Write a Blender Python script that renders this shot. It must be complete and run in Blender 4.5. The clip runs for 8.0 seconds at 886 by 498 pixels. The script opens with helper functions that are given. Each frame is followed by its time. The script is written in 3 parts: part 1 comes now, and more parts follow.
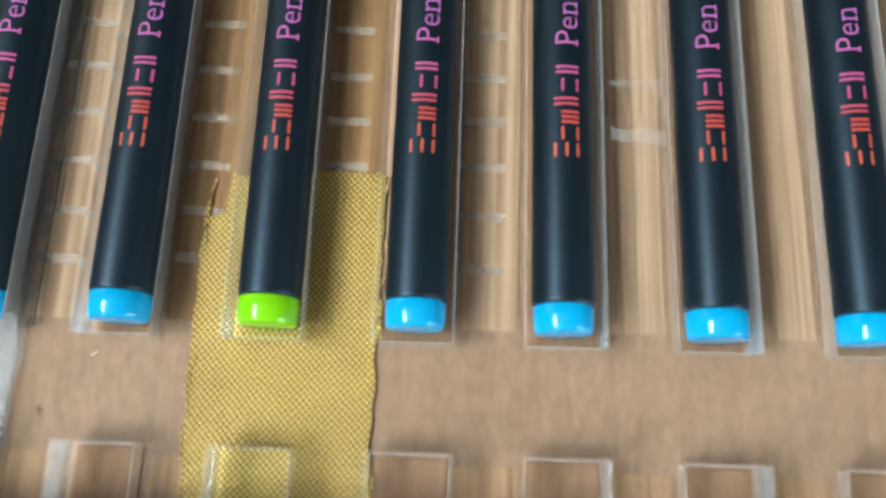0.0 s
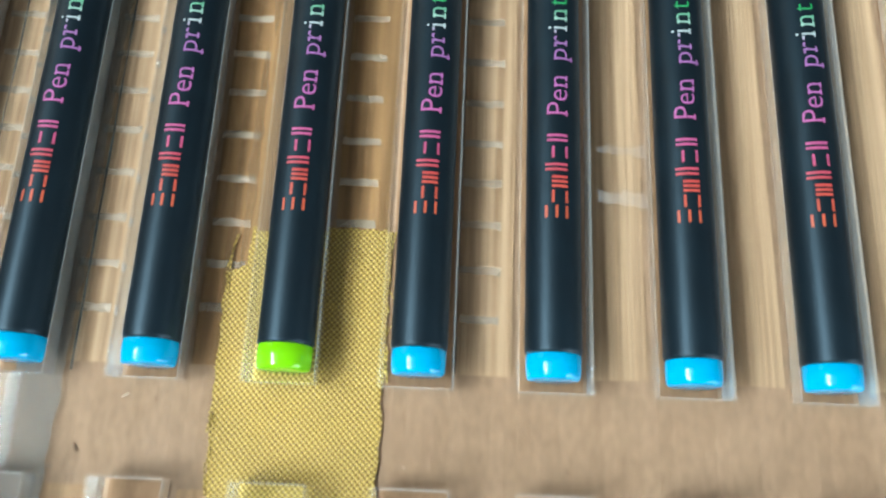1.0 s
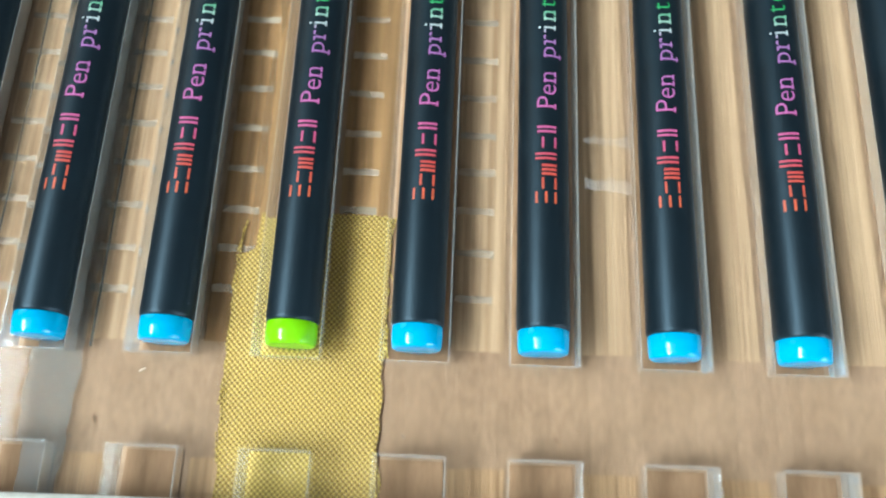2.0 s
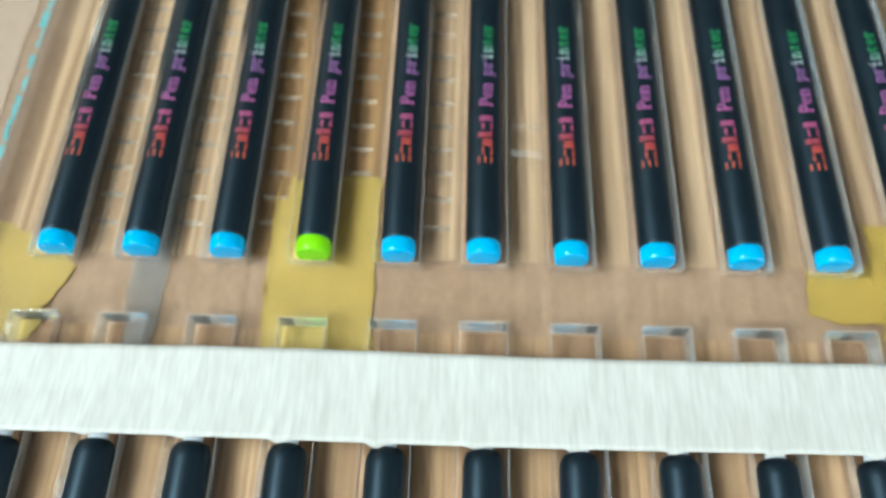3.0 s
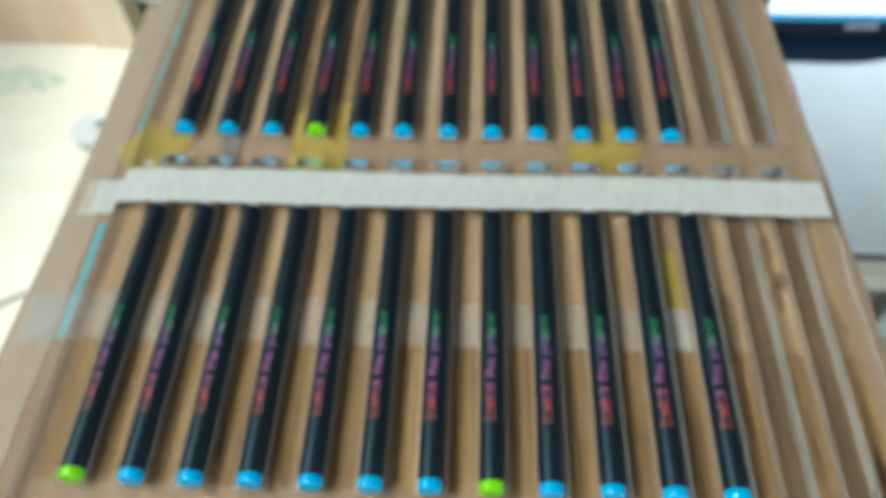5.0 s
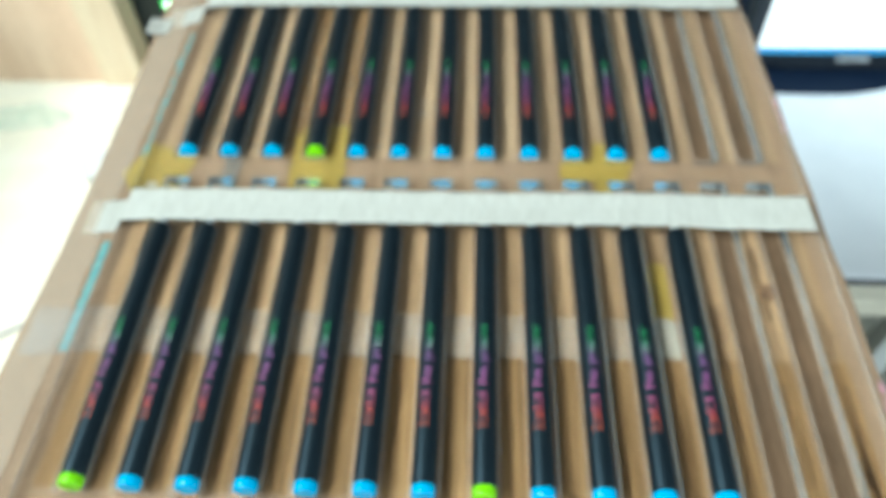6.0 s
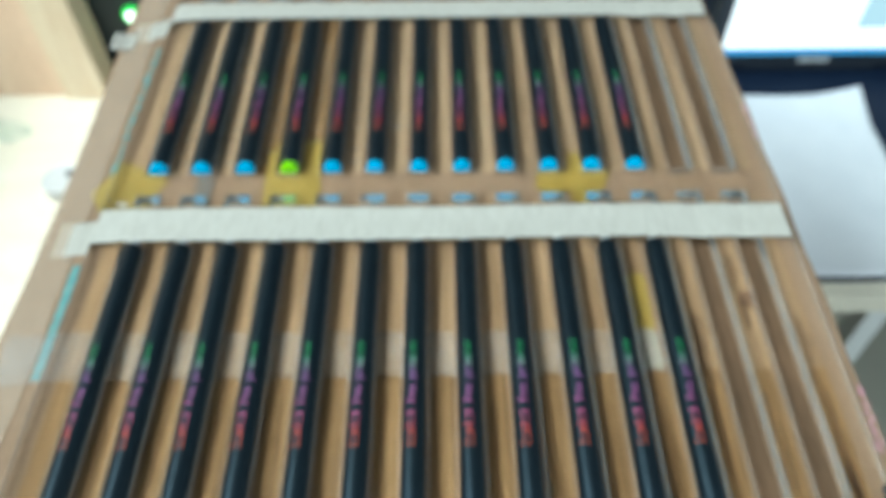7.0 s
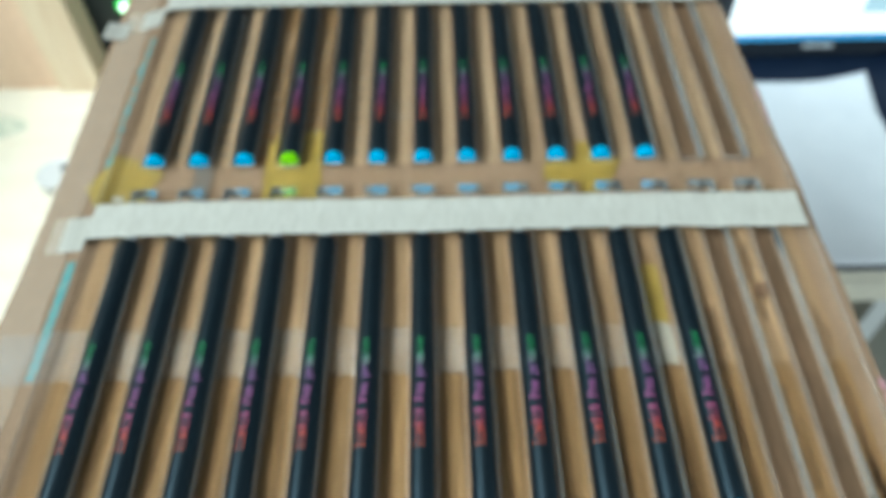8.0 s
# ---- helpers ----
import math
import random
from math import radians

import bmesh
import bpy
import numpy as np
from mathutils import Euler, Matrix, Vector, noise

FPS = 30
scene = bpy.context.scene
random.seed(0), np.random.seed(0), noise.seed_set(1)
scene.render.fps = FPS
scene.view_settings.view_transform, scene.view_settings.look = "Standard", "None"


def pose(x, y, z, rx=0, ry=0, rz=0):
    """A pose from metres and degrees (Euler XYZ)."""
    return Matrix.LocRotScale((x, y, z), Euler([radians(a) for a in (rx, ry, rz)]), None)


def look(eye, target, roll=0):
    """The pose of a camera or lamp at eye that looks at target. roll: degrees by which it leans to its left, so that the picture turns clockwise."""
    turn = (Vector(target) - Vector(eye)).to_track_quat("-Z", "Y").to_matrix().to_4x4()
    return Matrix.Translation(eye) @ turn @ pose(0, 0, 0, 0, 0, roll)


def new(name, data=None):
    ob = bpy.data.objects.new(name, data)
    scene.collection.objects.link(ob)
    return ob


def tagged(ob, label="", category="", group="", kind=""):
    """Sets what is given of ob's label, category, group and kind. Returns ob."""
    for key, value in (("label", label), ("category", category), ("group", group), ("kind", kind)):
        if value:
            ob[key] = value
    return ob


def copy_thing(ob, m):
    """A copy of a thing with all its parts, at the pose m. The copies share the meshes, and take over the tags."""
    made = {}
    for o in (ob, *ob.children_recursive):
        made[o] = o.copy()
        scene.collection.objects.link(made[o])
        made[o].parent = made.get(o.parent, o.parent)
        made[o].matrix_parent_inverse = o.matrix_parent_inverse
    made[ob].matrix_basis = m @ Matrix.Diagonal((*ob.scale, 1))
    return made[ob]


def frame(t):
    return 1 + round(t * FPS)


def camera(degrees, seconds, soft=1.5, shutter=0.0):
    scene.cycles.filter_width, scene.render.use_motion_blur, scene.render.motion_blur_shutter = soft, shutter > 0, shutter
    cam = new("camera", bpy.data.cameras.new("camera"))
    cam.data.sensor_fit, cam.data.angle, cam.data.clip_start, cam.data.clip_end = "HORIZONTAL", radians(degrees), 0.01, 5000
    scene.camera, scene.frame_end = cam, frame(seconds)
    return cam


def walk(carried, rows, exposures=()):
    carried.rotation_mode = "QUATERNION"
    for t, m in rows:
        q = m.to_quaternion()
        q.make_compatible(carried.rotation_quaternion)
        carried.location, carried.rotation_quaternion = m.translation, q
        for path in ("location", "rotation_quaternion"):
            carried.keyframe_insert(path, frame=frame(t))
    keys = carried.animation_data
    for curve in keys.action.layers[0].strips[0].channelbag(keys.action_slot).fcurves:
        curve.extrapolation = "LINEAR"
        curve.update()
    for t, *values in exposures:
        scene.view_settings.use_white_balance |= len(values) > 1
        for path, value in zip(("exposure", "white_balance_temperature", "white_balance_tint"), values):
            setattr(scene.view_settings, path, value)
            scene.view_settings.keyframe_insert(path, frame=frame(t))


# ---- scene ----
cam = camera(60.1, 8.0, soft=2.2)
# a phone lens held at close focus: sharp near the pen caps, softer farther off
cam.data.dof.use_dof, cam.data.dof.focus_distance, cam.data.dof.aperture_fstop = True, 0.160, 12.0
PATH = [
    (0, (0.133, -0.02, 0.127), (0.078, 0.502, -1.803), -4.1),
    (0.5, (0.133, -0.016, 0.136), (0.068, 0.54, -1.784), -4.5),
    (1, (0.134, -0.018, 0.141), (0.063, 0.56, -1.773), -4.8),
    (2.5, (0.136, -0.044, 0.165), (0.076, 0.622, -1.72), -3.2),
    (3, (0.143, -0.095, 0.2), (0.099, 0.788, -1.594), -1.2),
    (3.5, (0.156, -0.158, 0.239), (0.11, 0.885, -1.467), -0.8),
    (4, (0.162, -0.216, 0.263), (0.106, 0.909, -1.389), -0.6),
    (4.5, (0.178, -0.265, 0.288), (0.101, 0.909, -1.329), -1.7),
    (4.7, (0.183, -0.288, 0.301), (0.114, 0.876, -1.324), -1.5),
    (5.8, (0.196, -0.316, 0.32), (0.115, 0.923, -1.249), -1.3),
    (6, (0.195, -0.32, 0.312), (0.11, 0.936, -1.242), -2.1),
    (6.1, (0.194, -0.319, 0.314), (0.114, 0.942, -1.236), -2.0),
    (6.5, (0.184, -0.317, 0.317), (0.153, 0.949, -1.231), -0.7),
    (7, (0.189, -0.313, 0.314), (0.187, 0.949, -1.238), -0.7),
    (7.5, (0.196, -0.309, 0.308), (0.199, 0.942, -1.252), -1.3),
    (8, (0.185, -0.305, 0.305), (0.187, 0.94, -1.261), -1.1),
]
EXPOSURE = [(0.0, 0.1, 6200, 17), (0.5, 0.33, 6150, 10), (1.0, 0.25, 6150, 10), (2.5, 0.4, 6150, 10), (3.0, 0.2, 6150, 9), (3.5, -0.05, 6200, 11), (4.0, -0.35, 6200, 11), (4.5, -0.52, 6200, 10),
            (4.7, -0.47, 6200, 9), (5.8, 0.15, 6150, 4), (6.5, 0.08, 6150, 4), (7.0, -0.1, 6150, 5), (8.0, -0.17, 6150, 5)]
walk(cam, [(t, look(eye, target, roll)) for t, eye, target, roll in PATH], exposures=EXPOSURE)


# ---- light ----
world = bpy.data.worlds.new("world")
scene.world = world
world.use_nodes = True
wn = world.node_tree
sky = wn.nodes.new("ShaderNodeTexSky")
sky.sky_type, sky.sun_disc = "NISHITA", False
sky.sun_elevation, sky.sun_rotation = radians(57), radians(-125)
wn.links.new(sky.outputs[0], wn.nodes["Background"].inputs[0])
wn.nodes["Background"].inputs[1].default_value = 0.1

WIN = dict(x=-1.15, y0=-1.25, y1=0.3, z0=1.28, z1=1.92)
lamp = bpy.data.lights.new("window_light", "AREA")
lamp.shape, lamp.size, lamp.size_y = "RECTANGLE", WIN["y1"] - WIN["y0"], WIN["z1"] - WIN["z0"]
lamp.energy, lamp.color = 86, (0.80, 0.96, 0.99)
wy, wz = (WIN["y0"] + WIN["y1"]) / 2, (WIN["z0"] + WIN["z1"]) / 2
new("window_light", lamp).matrix_world = look((WIN["x"] + 0.01, wy, wz), (1.0, wy, wz - 0.5))
EAST = dict(x=2.1, y0=-1.9, y1=-0.6, z0=0.1, z1=1.3)
side = bpy.data.lights.new("east_window_light", "AREA")
side.shape, side.size, side.size_y, side.energy, side.color = "RECTANGLE", 1.3, 1.2, 36, (0.82, 0.95, 1.0)
ey, ez = (EAST["y0"] + EAST["y1"]) / 2, (EAST["z0"] + EAST["z1"]) / 2
new("east_window_light", side).matrix_world = look((EAST["x"] - 0.01, ey, ez), (0.6, 0.2, -0.3))
sun = bpy.data.lights.new("sun", "SUN")
sun.energy, sun.angle, sun.color = 4.0, radians(6), (1.0, 0.97, 0.92)
new("sun", sun).matrix_world = look((-1.0, -0.7, 1.9), (0, 0, 0))


# ---- materials ----
def material(name, color, rough=0.5, metal=0.0, spec=0.5, second=None, scale=60.0, stretch=(1, 1, 1), amount=0.5, fine=0.0, fine_scale=900.0, bump=0.0, bump_scale=400.0):
    """A surface with two scales of variation: broad stains toward a second colour, fine grain, and relief."""
    m = bpy.data.materials.new(name)
    m.use_nodes = True
    n, k = m.node_tree.nodes, m.node_tree.links
    b = n["Principled BSDF"]
    b.inputs["Roughness"].default_value, b.inputs["Metallic"].default_value = rough, metal
    b.inputs["Specular IOR Level"].default_value = spec
    b.inputs["Base Color"].default_value = (*color, 1)
    co = n.new("ShaderNodeTexCoord")
    mp = n.new("ShaderNodeMapping")
    mp.inputs["Scale"].default_value = stretch
    k.new(co.outputs["Object"], mp.inputs["Vector"])
    out = None
    if second:
        t = n.new("ShaderNodeTexNoise")
        t.inputs["Scale"].default_value, t.inputs["Detail"].default_value = scale, 5
        k.new(mp.outputs[0], t.inputs["Vector"])
        r = n.new("ShaderNodeMapRange")
        r.inputs[1].default_value, r.inputs[2].default_value, r.inputs[4].default_value = 0.35, 0.65, amount
        k.new(t.outputs[0], r.inputs[0])
        mix = n.new("ShaderNodeMix")
        mix.data_type = "RGBA"
        mix.inputs[6].default_value, mix.inputs[7].default_value = (*color, 1), (*second, 1)
        k.new(r.outputs[0], mix.inputs[0])
        out = mix.outputs[2]
    if fine:
        t = n.new("ShaderNodeTexNoise")
        t.inputs["Scale"].default_value, t.inputs["Detail"].default_value = fine_scale, 3
        k.new(mp.outputs[0], t.inputs["Vector"])
        r = n.new("ShaderNodeMapRange")
        r.inputs[1].default_value, r.inputs[2].default_value = 0.3, 0.7
        r.inputs[3].default_value, r.inputs[4].default_value = 1 - fine, 1 + fine
        k.new(t.outputs[0], r.inputs[0])
        h = n.new("ShaderNodeHueSaturation")
        k.new(r.outputs[0], h.inputs["Value"])
        if out:
            k.new(out, h.inputs["Color"])
        else:
            h.inputs["Color"].default_value = (*color, 1)
        out = h.outputs[0]
    if out:
        k.new(out, b.inputs["Base Color"])
    if bump:
        t = n.new("ShaderNodeTexNoise")
        t.inputs["Scale"].default_value, t.inputs["Detail"].default_value = bump_scale, 4
        k.new(mp.outputs[0], t.inputs["Vector"])
        bp = n.new("ShaderNodeBump")
        bp.inputs["Strength"].default_value, bp.inputs["Distance"].default_value = bump, 0.001
        k.new(t.outputs[0], bp.inputs["Height"])
        k.new(bp.outputs[0], b.inputs["Normal"])
    return m


def clear(name, color, ior, rough):
    m = bpy.data.materials.new(name)
    m.use_nodes = True
    b = m.node_tree.nodes["Principled BSDF"]
    b.inputs["Base Color"].default_value = (*color, 1)
    b.inputs["Transmission Weight"].default_value, b.inputs["IOR"].default_value, b.inputs["Roughness"].default_value = 1, ior, rough
    return m


def film_sheet(name, color, alpha, rough, uneven=0.45):
    """A thin clear tape: mostly lets through, with a milky share and a gloss."""
    m = material(name, color, rough, spec=0.5, bump=0.25, bump_scale=120)
    n, k = m.node_tree.nodes, m.node_tree.links
    t = n.new("ShaderNodeTexNoise")
    t.inputs["Scale"].default_value, t.inputs["Detail"].default_value = 70, 4
    r = n.new("ShaderNodeMapRange")
    r.inputs[1].default_value, r.inputs[2].default_value = 0.3, 0.7
    r.inputs[3].default_value, r.inputs[4].default_value = alpha * (1 - uneven), alpha * (1 + uneven)
    co = n.new("ShaderNodeTexCoord")
    k.new(co.outputs["Object"], t.inputs["Vector"])
    k.new(t.outputs[0], r.inputs[0])
    k.new(r.outputs[0], n["Principled BSDF"].inputs["Alpha"])
    return m


def glow(name, color, strength):
    m = bpy.data.materials.new(name)
    m.use_nodes = True
    b = m.node_tree.nodes["Principled BSDF"]
    b.inputs["Base Color"].default_value = (0.02, 0.02, 0.02, 1)
    b.inputs["Emission Color"].default_value, b.inputs["Emission Strength"].default_value = (*color, 1), strength
    return m


def woven(name):
    """Gold woven glass-fibre tape: threads over and under, about a millimetre apart."""
    m = bpy.data.materials.new(name)
    m.use_nodes = True
    n, k = m.node_tree.nodes, m.node_tree.links
    b = n["Principled BSDF"]
    b.inputs["Roughness"].default_value, b.inputs["Specular IOR Level"].default_value = 0.42, 0.6
    co = n.new("ShaderNodeTexCoord")
    wob = n.new("ShaderNodeTexNoise")
    wob.inputs["Scale"].default_value = 220
    k.new(co.outputs["Object"], wob.inputs["Vector"])
    shift = n.new("ShaderNodeVectorMath")
    shift.operation, shift.inputs[1].default_value = "MULTIPLY_ADD", (0.0006, 0.0006, 0)
    k.new(wob.outputs["Color"], shift.inputs[0])
    k.new(co.outputs["Object"], shift.inputs[2])
    sep = n.new("ShaderNodeSeparateXYZ")
    k.new(shift.outputs[0], sep.inputs[0])
    waves = []
    for axis, period in (("X", 0.00112), ("Y", 0.00118)):
        turn = n.new("ShaderNodeMath")
        turn.operation, turn.inputs[1].default_value = "MULTIPLY", 2 * math.pi / period
        k.new(sep.outputs[axis], turn.inputs[0])
        w = n.new("ShaderNodeMath")
        w.operation = "SINE"
        k.new(turn.outputs[0], w.inputs[0])
        waves.append(w)
    cross = n.new("ShaderNodeMath")
    cross.operation = "MULTIPLY"
    k.new(waves[0].outputs[0], cross.inputs[0])
    k.new(waves[1].outputs[0], cross.inputs[1])
    add = n.new("ShaderNodeMath")
    add.operation, add.inputs[1].default_value, add.inputs[2].default_value = "MULTIPLY_ADD", 0.5, 0.5
    k.new(cross.outputs[0], add.inputs[0])
    ramp = n.new("ShaderNodeValToRGB")
    e = ramp.color_ramp.elements
    e[0].position, e[0].color = 0.25, (0.27, 0.155, 0.018, 1)
    e[1].position, e[1].color = 0.92, (0.68, 0.475, 0.10, 1)
    k.new(add.outputs[0], ramp.inputs[0])
    stain = n.new("ShaderNodeTexNoise")
    stain.inputs["Scale"].default_value = 60
    k.new(co.outputs["Object"], stain.inputs["Vector"])
    r = n.new("ShaderNodeMapRange")
    r.inputs[3].default_value, r.inputs[4].default_value = 0.75, 1.25
    k.new(stain.outputs[0], r.inputs[0])
    h = n.new("ShaderNodeHueSaturation")
    k.new(ramp.outputs[0], h.inputs["Color"])
    k.new(r.outputs[0], h.inputs["Value"])
    k.new(h.outputs[0], b.inputs["Base Color"])
    bp = n.new("ShaderNodeBump")
    bp.inputs["Strength"].default_value, bp.inputs["Distance"].default_value = 0.6, 0.0004
    k.new(add.outputs[0], bp.inputs["Height"])
    k.new(bp.outputs[0], b.inputs["Normal"])
    return m


def print_ink(name):
    """Printed colours that run along the pen: orange red, pink, purple, white, green."""
    m = bpy.data.materials.new(name)
    m.use_nodes = True
    n, k = m.node_tree.nodes, m.node_tree.links
    b = n["Principled BSDF"]
    b.inputs["Roughness"].default_value = 0.45
    co, sep, rng, ramp = n.new("ShaderNodeTexCoord"), n.new("ShaderNodeSeparateXYZ"), n.new("ShaderNodeMapRange"), n.new("ShaderNodeValToRGB")
    k.new(co.outputs["Object"], sep.inputs[0])
    k.new(sep.outputs["Y"], rng.inputs[0])
    rng.inputs[1].default_value, rng.inputs[2].default_value = 0.030, 0.085
    k.new(rng.outputs[0], ramp.inputs[0])
    stops = ((0.0, (0.66, 0.12, 0.05)), (0.15, (0.58, 0.07, 0.06)), (0.24, (0.58, 0.09, 0.20)), (0.42, (0.55, 0.14, 0.38)), (0.60, (0.42, 0.16, 0.42)),
             (0.70, (0.38, 0.18, 0.42)), (0.725, (0.58, 0.64, 0.64)), (0.80, (0.20, 0.52, 0.32)), (0.84, (0.02, 0.34, 0.09)), (1.0, (0.04, 0.36, 0.12)))
    els = ramp.color_ramp.elements
    while len(els) < len(stops):
        els.new(0.5)
    for el, (p, c) in zip(els, stops):
        el.position, el.color = p, (*c, 1)
    speck = n.new("ShaderNodeTexNoise")
    speck.inputs["Scale"].default_value = 1800
    k.new(co.outputs["Object"], speck.inputs["Vector"])
    r = n.new("ShaderNodeMapRange")
    r.inputs[3].default_value, r.inputs[4].default_value = 0.6, 1.15
    k.new(speck.outputs[0], r.inputs[0])
    h = n.new("ShaderNodeHueSaturation")
    k.new(ramp.outputs[0], h.inputs["Color"])
    k.new(r.outputs[0], h.inputs["Value"])
    k.new(h.outputs[0], b.inputs["Base Color"])
    return m


CARD = material("brown_cardboard", (0.365, 0.232, 0.147), 0.75, spec=0.2, second=(0.30, 0.18, 0.106), scale=40, stretch=(1.6, 0.7, 1), amount=0.45, fine=0.12, fine_scale=620, bump=0.2, bump_scale=300)
# brown with the slot floors' shade put into the colour
SLOT_SHADE = material("slot_floor_shade", (0.30, 0.17, 0.092), 0.8, spec=0.2, second=(0.23, 0.125, 0.065), scale=60, stretch=(1.6, 0.4, 1), amount=0.6, fine=0.12, fine_scale=420, bump=0.2, bump_scale=300)
# pale and dark streaks paint the acrylic's caustic light bands
CAUSTIC = material("painted_caustic_streaks", (0.56, 0.375, 0.232), 0.75, spec=0.2, second=(0.33, 0.20, 0.112), scale=95, stretch=(6.0, 0.07, 1), amount=0.95, fine=0.14, fine_scale=300, bump=0.2, bump_scale=300)
# deeper brown: painted shade for the empty slots
EMPTY_SLOT_SHADE = material("empty_slot_shade", (0.13, 0.075, 0.042), 0.8, spec=0.2, second=(0.20, 0.11, 0.06), scale=60, stretch=(1.6, 0.3, 1), amount=0.7, fine=0.12, fine_scale=420, bump=0.2, bump_scale=300)
# the same painted caustic streaks in a warmer brown
CAUSTIC_WARM = material("warm_caustic_streaks", (0.51, 0.318, 0.178), 0.75, spec=0.2, second=(0.30, 0.172, 0.088), scale=85, stretch=(6.0, 0.09, 1), amount=0.95, fine=0.14, fine_scale=300, bump=0.2, bump_scale=300)
# amber-stained cardboard, with caustic streaks painted into its two tones
CAUSTIC_AMBER = material("amber_stain_with_caustics", (0.40, 0.225, 0.098), 0.7, spec=0.25, second=(0.20, 0.105, 0.043), scale=60, stretch=(5.0, 0.12, 1), amount=0.95, fine=0.14, fine_scale=300, bump=0.2, bump_scale=300)
ACRYL = clear("laser_cut_acrylic_edge", (0.82, 0.88, 0.88), 1.44, 0.08)
ACRYL.node_tree.nodes["Principled BSDF"].inputs["Alpha"].default_value = 0.52
ACRYL.node_tree.nodes["Principled BSDF"].inputs["Transmission Weight"].default_value = 0.72
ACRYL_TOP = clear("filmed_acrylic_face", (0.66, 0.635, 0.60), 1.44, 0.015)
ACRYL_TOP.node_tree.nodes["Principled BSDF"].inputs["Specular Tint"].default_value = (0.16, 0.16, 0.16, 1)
ACRYL_END = clear("frosted_acrylic_slot_end", (0.80, 0.90, 0.93), 1.44, 0.16)
ACRYL_END.node_tree.nodes["Principled BSDF"].inputs["Transmission Weight"].default_value = 0.84
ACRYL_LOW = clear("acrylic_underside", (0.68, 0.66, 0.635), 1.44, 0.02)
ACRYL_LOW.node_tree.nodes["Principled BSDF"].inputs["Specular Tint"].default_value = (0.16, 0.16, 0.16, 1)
GOLD = woven("gold_woven_tape")
PAPER_TAPE = material("white_masking_tape", (0.63, 0.590, 0.522), 0.55, spec=0.4, second=(0.54, 0.497, 0.43), scale=300, stretch=(2.0, 0.25, 1), amount=0.8, fine=0.05, fine_scale=500, bump=0.14, bump_scale=420)
FILM = film_sheet("clear_packing_tape", (0.78, 0.74, 0.70), 0.10, 0.5)
FILM_EDGE = film_sheet("milky_edge_tape", (0.80, 0.61, 0.45), 0.26, 0.6, 0.12)
FILM_EDGE.node_tree.nodes["Principled BSDF"].inputs["Specular IOR Level"].default_value = 0.12
FILM_LINE = film_sheet("pale_milky_film", (0.80, 0.66, 0.52), 0.30, 0.5)
FILM_THIN = film_sheet("thin_glue_film", (0.78, 0.74, 0.70), 0.07, 0.5)
FILM_BROWN = film_sheet("brown_soak_mark", (0.24, 0.125, 0.06), 0.11, 0.8)
FILM_GREY = film_sheet("clear_strip", (0.26, 0.28, 0.28), 0.24, 0.85, 0.15)
FILM_GREY.node_tree.nodes["Principled BSDF"].inputs["Specular IOR Level"].default_value = 0.1
BLACK = material("black_soft_touch_plastic", (0.003, 0.006, 0.009), 0.42, spec=0.48, second=(0.005, 0.011, 0.016), scale=150, amount=0.6, bump=0.06, bump_scale=2500)
BLACK.node_tree.nodes["Principled BSDF"].inputs["Specular Tint"].default_value = (0.62, 0.85, 1.0, 1)
BLUE = material("bright_blue_plastic", (0.0, 0.39, 0.68), 0.08, spec=0.42, second=(0.0, 0.36, 0.64), scale=200, amount=0.4)
GREEN = material("lime_green_plastic", (0.22, 0.66, 0.0), 0.08, spec=0.42, second=(0.24, 0.68, 0.0), scale=200, amount=0.4)
STEEL = material("grey_steel", (0.5, 0.5, 0.5), 0.3, metal=1.0, second=(0.35, 0.35, 0.36), scale=90)
INK = print_ink("rainbow_print")
TEAL = material("teal_marker", (0.10, 0.36, 0.36), 0.6, second=(0.20, 0.36, 0.33), scale=160, amount=0.9, fine=0.2, fine_scale=500)
TEAL_PLASTIC = material("teal_plastic", (0.05, 0.42, 0.36), 0.35, second=(0.04, 0.36, 0.31), scale=120)
PINK = material("pink_print", (0.62, 0.30, 0.34), 0.6, second=(0.45, 0.27, 0.22), scale=120, amount=1.0, fine=0.25, fine_scale=260)
TEAL_DARK = film_sheet("dark_teal_tape_edge", (0.03, 0.07, 0.075), 0.55, 0.5)
SMEAR = film_sheet("pale_teal_smear", (0.45, 0.75, 0.66), 0.12, 0.6)
STAIN = material("dark_knot_stain", (0.16, 0.08, 0.04), 0.8, second=(0.28, 0.16, 0.09), scale=300)
GLUE = material("milky_glue", (0.54, 0.47, 0.37), 0.4, second=(0.44, 0.36, 0.26), scale=250)
PINE = material("pale_pine", (0.86, 0.73, 0.54), 0.5, spec=0.35, second=(0.66, 0.47, 0.28), scale=9, stretch=(6, 6, 0.7), amount=0.55, fine=0.06, fine_scale=140, bump=0.1, bump_scale=200)
PLY = material("pink_plywood", (0.84, 0.63, 0.46), 0.55, spec=0.3, second=(0.66, 0.43, 0.28), scale=8, stretch=(5, 5, 0.8), amount=0.5, fine=0.06, fine_scale=120)
DESKWOOD = material("pale_birch_desk", (0.86, 0.81, 0.68), 0.5, spec=0.4, second=(0.80, 0.73, 0.57), scale=7, stretch=(0.8, 5, 1), amount=0.6, fine=0.06, fine_scale=160, bump=0.08, bump_scale=150)
DARKDESK = material("dark_blue_laminate", (0.006, 0.014, 0.034), 0.45, spec=0.15, second=(0.010, 0.020, 0.042), scale=30, amount=0.6, bump=0.05, bump_scale=800)
DARK = material("black_device_plastic", (0.014, 0.02, 0.03), 0.4, second=(0.022, 0.03, 0.04), scale=90, bump=0.05, bump_scale=900)
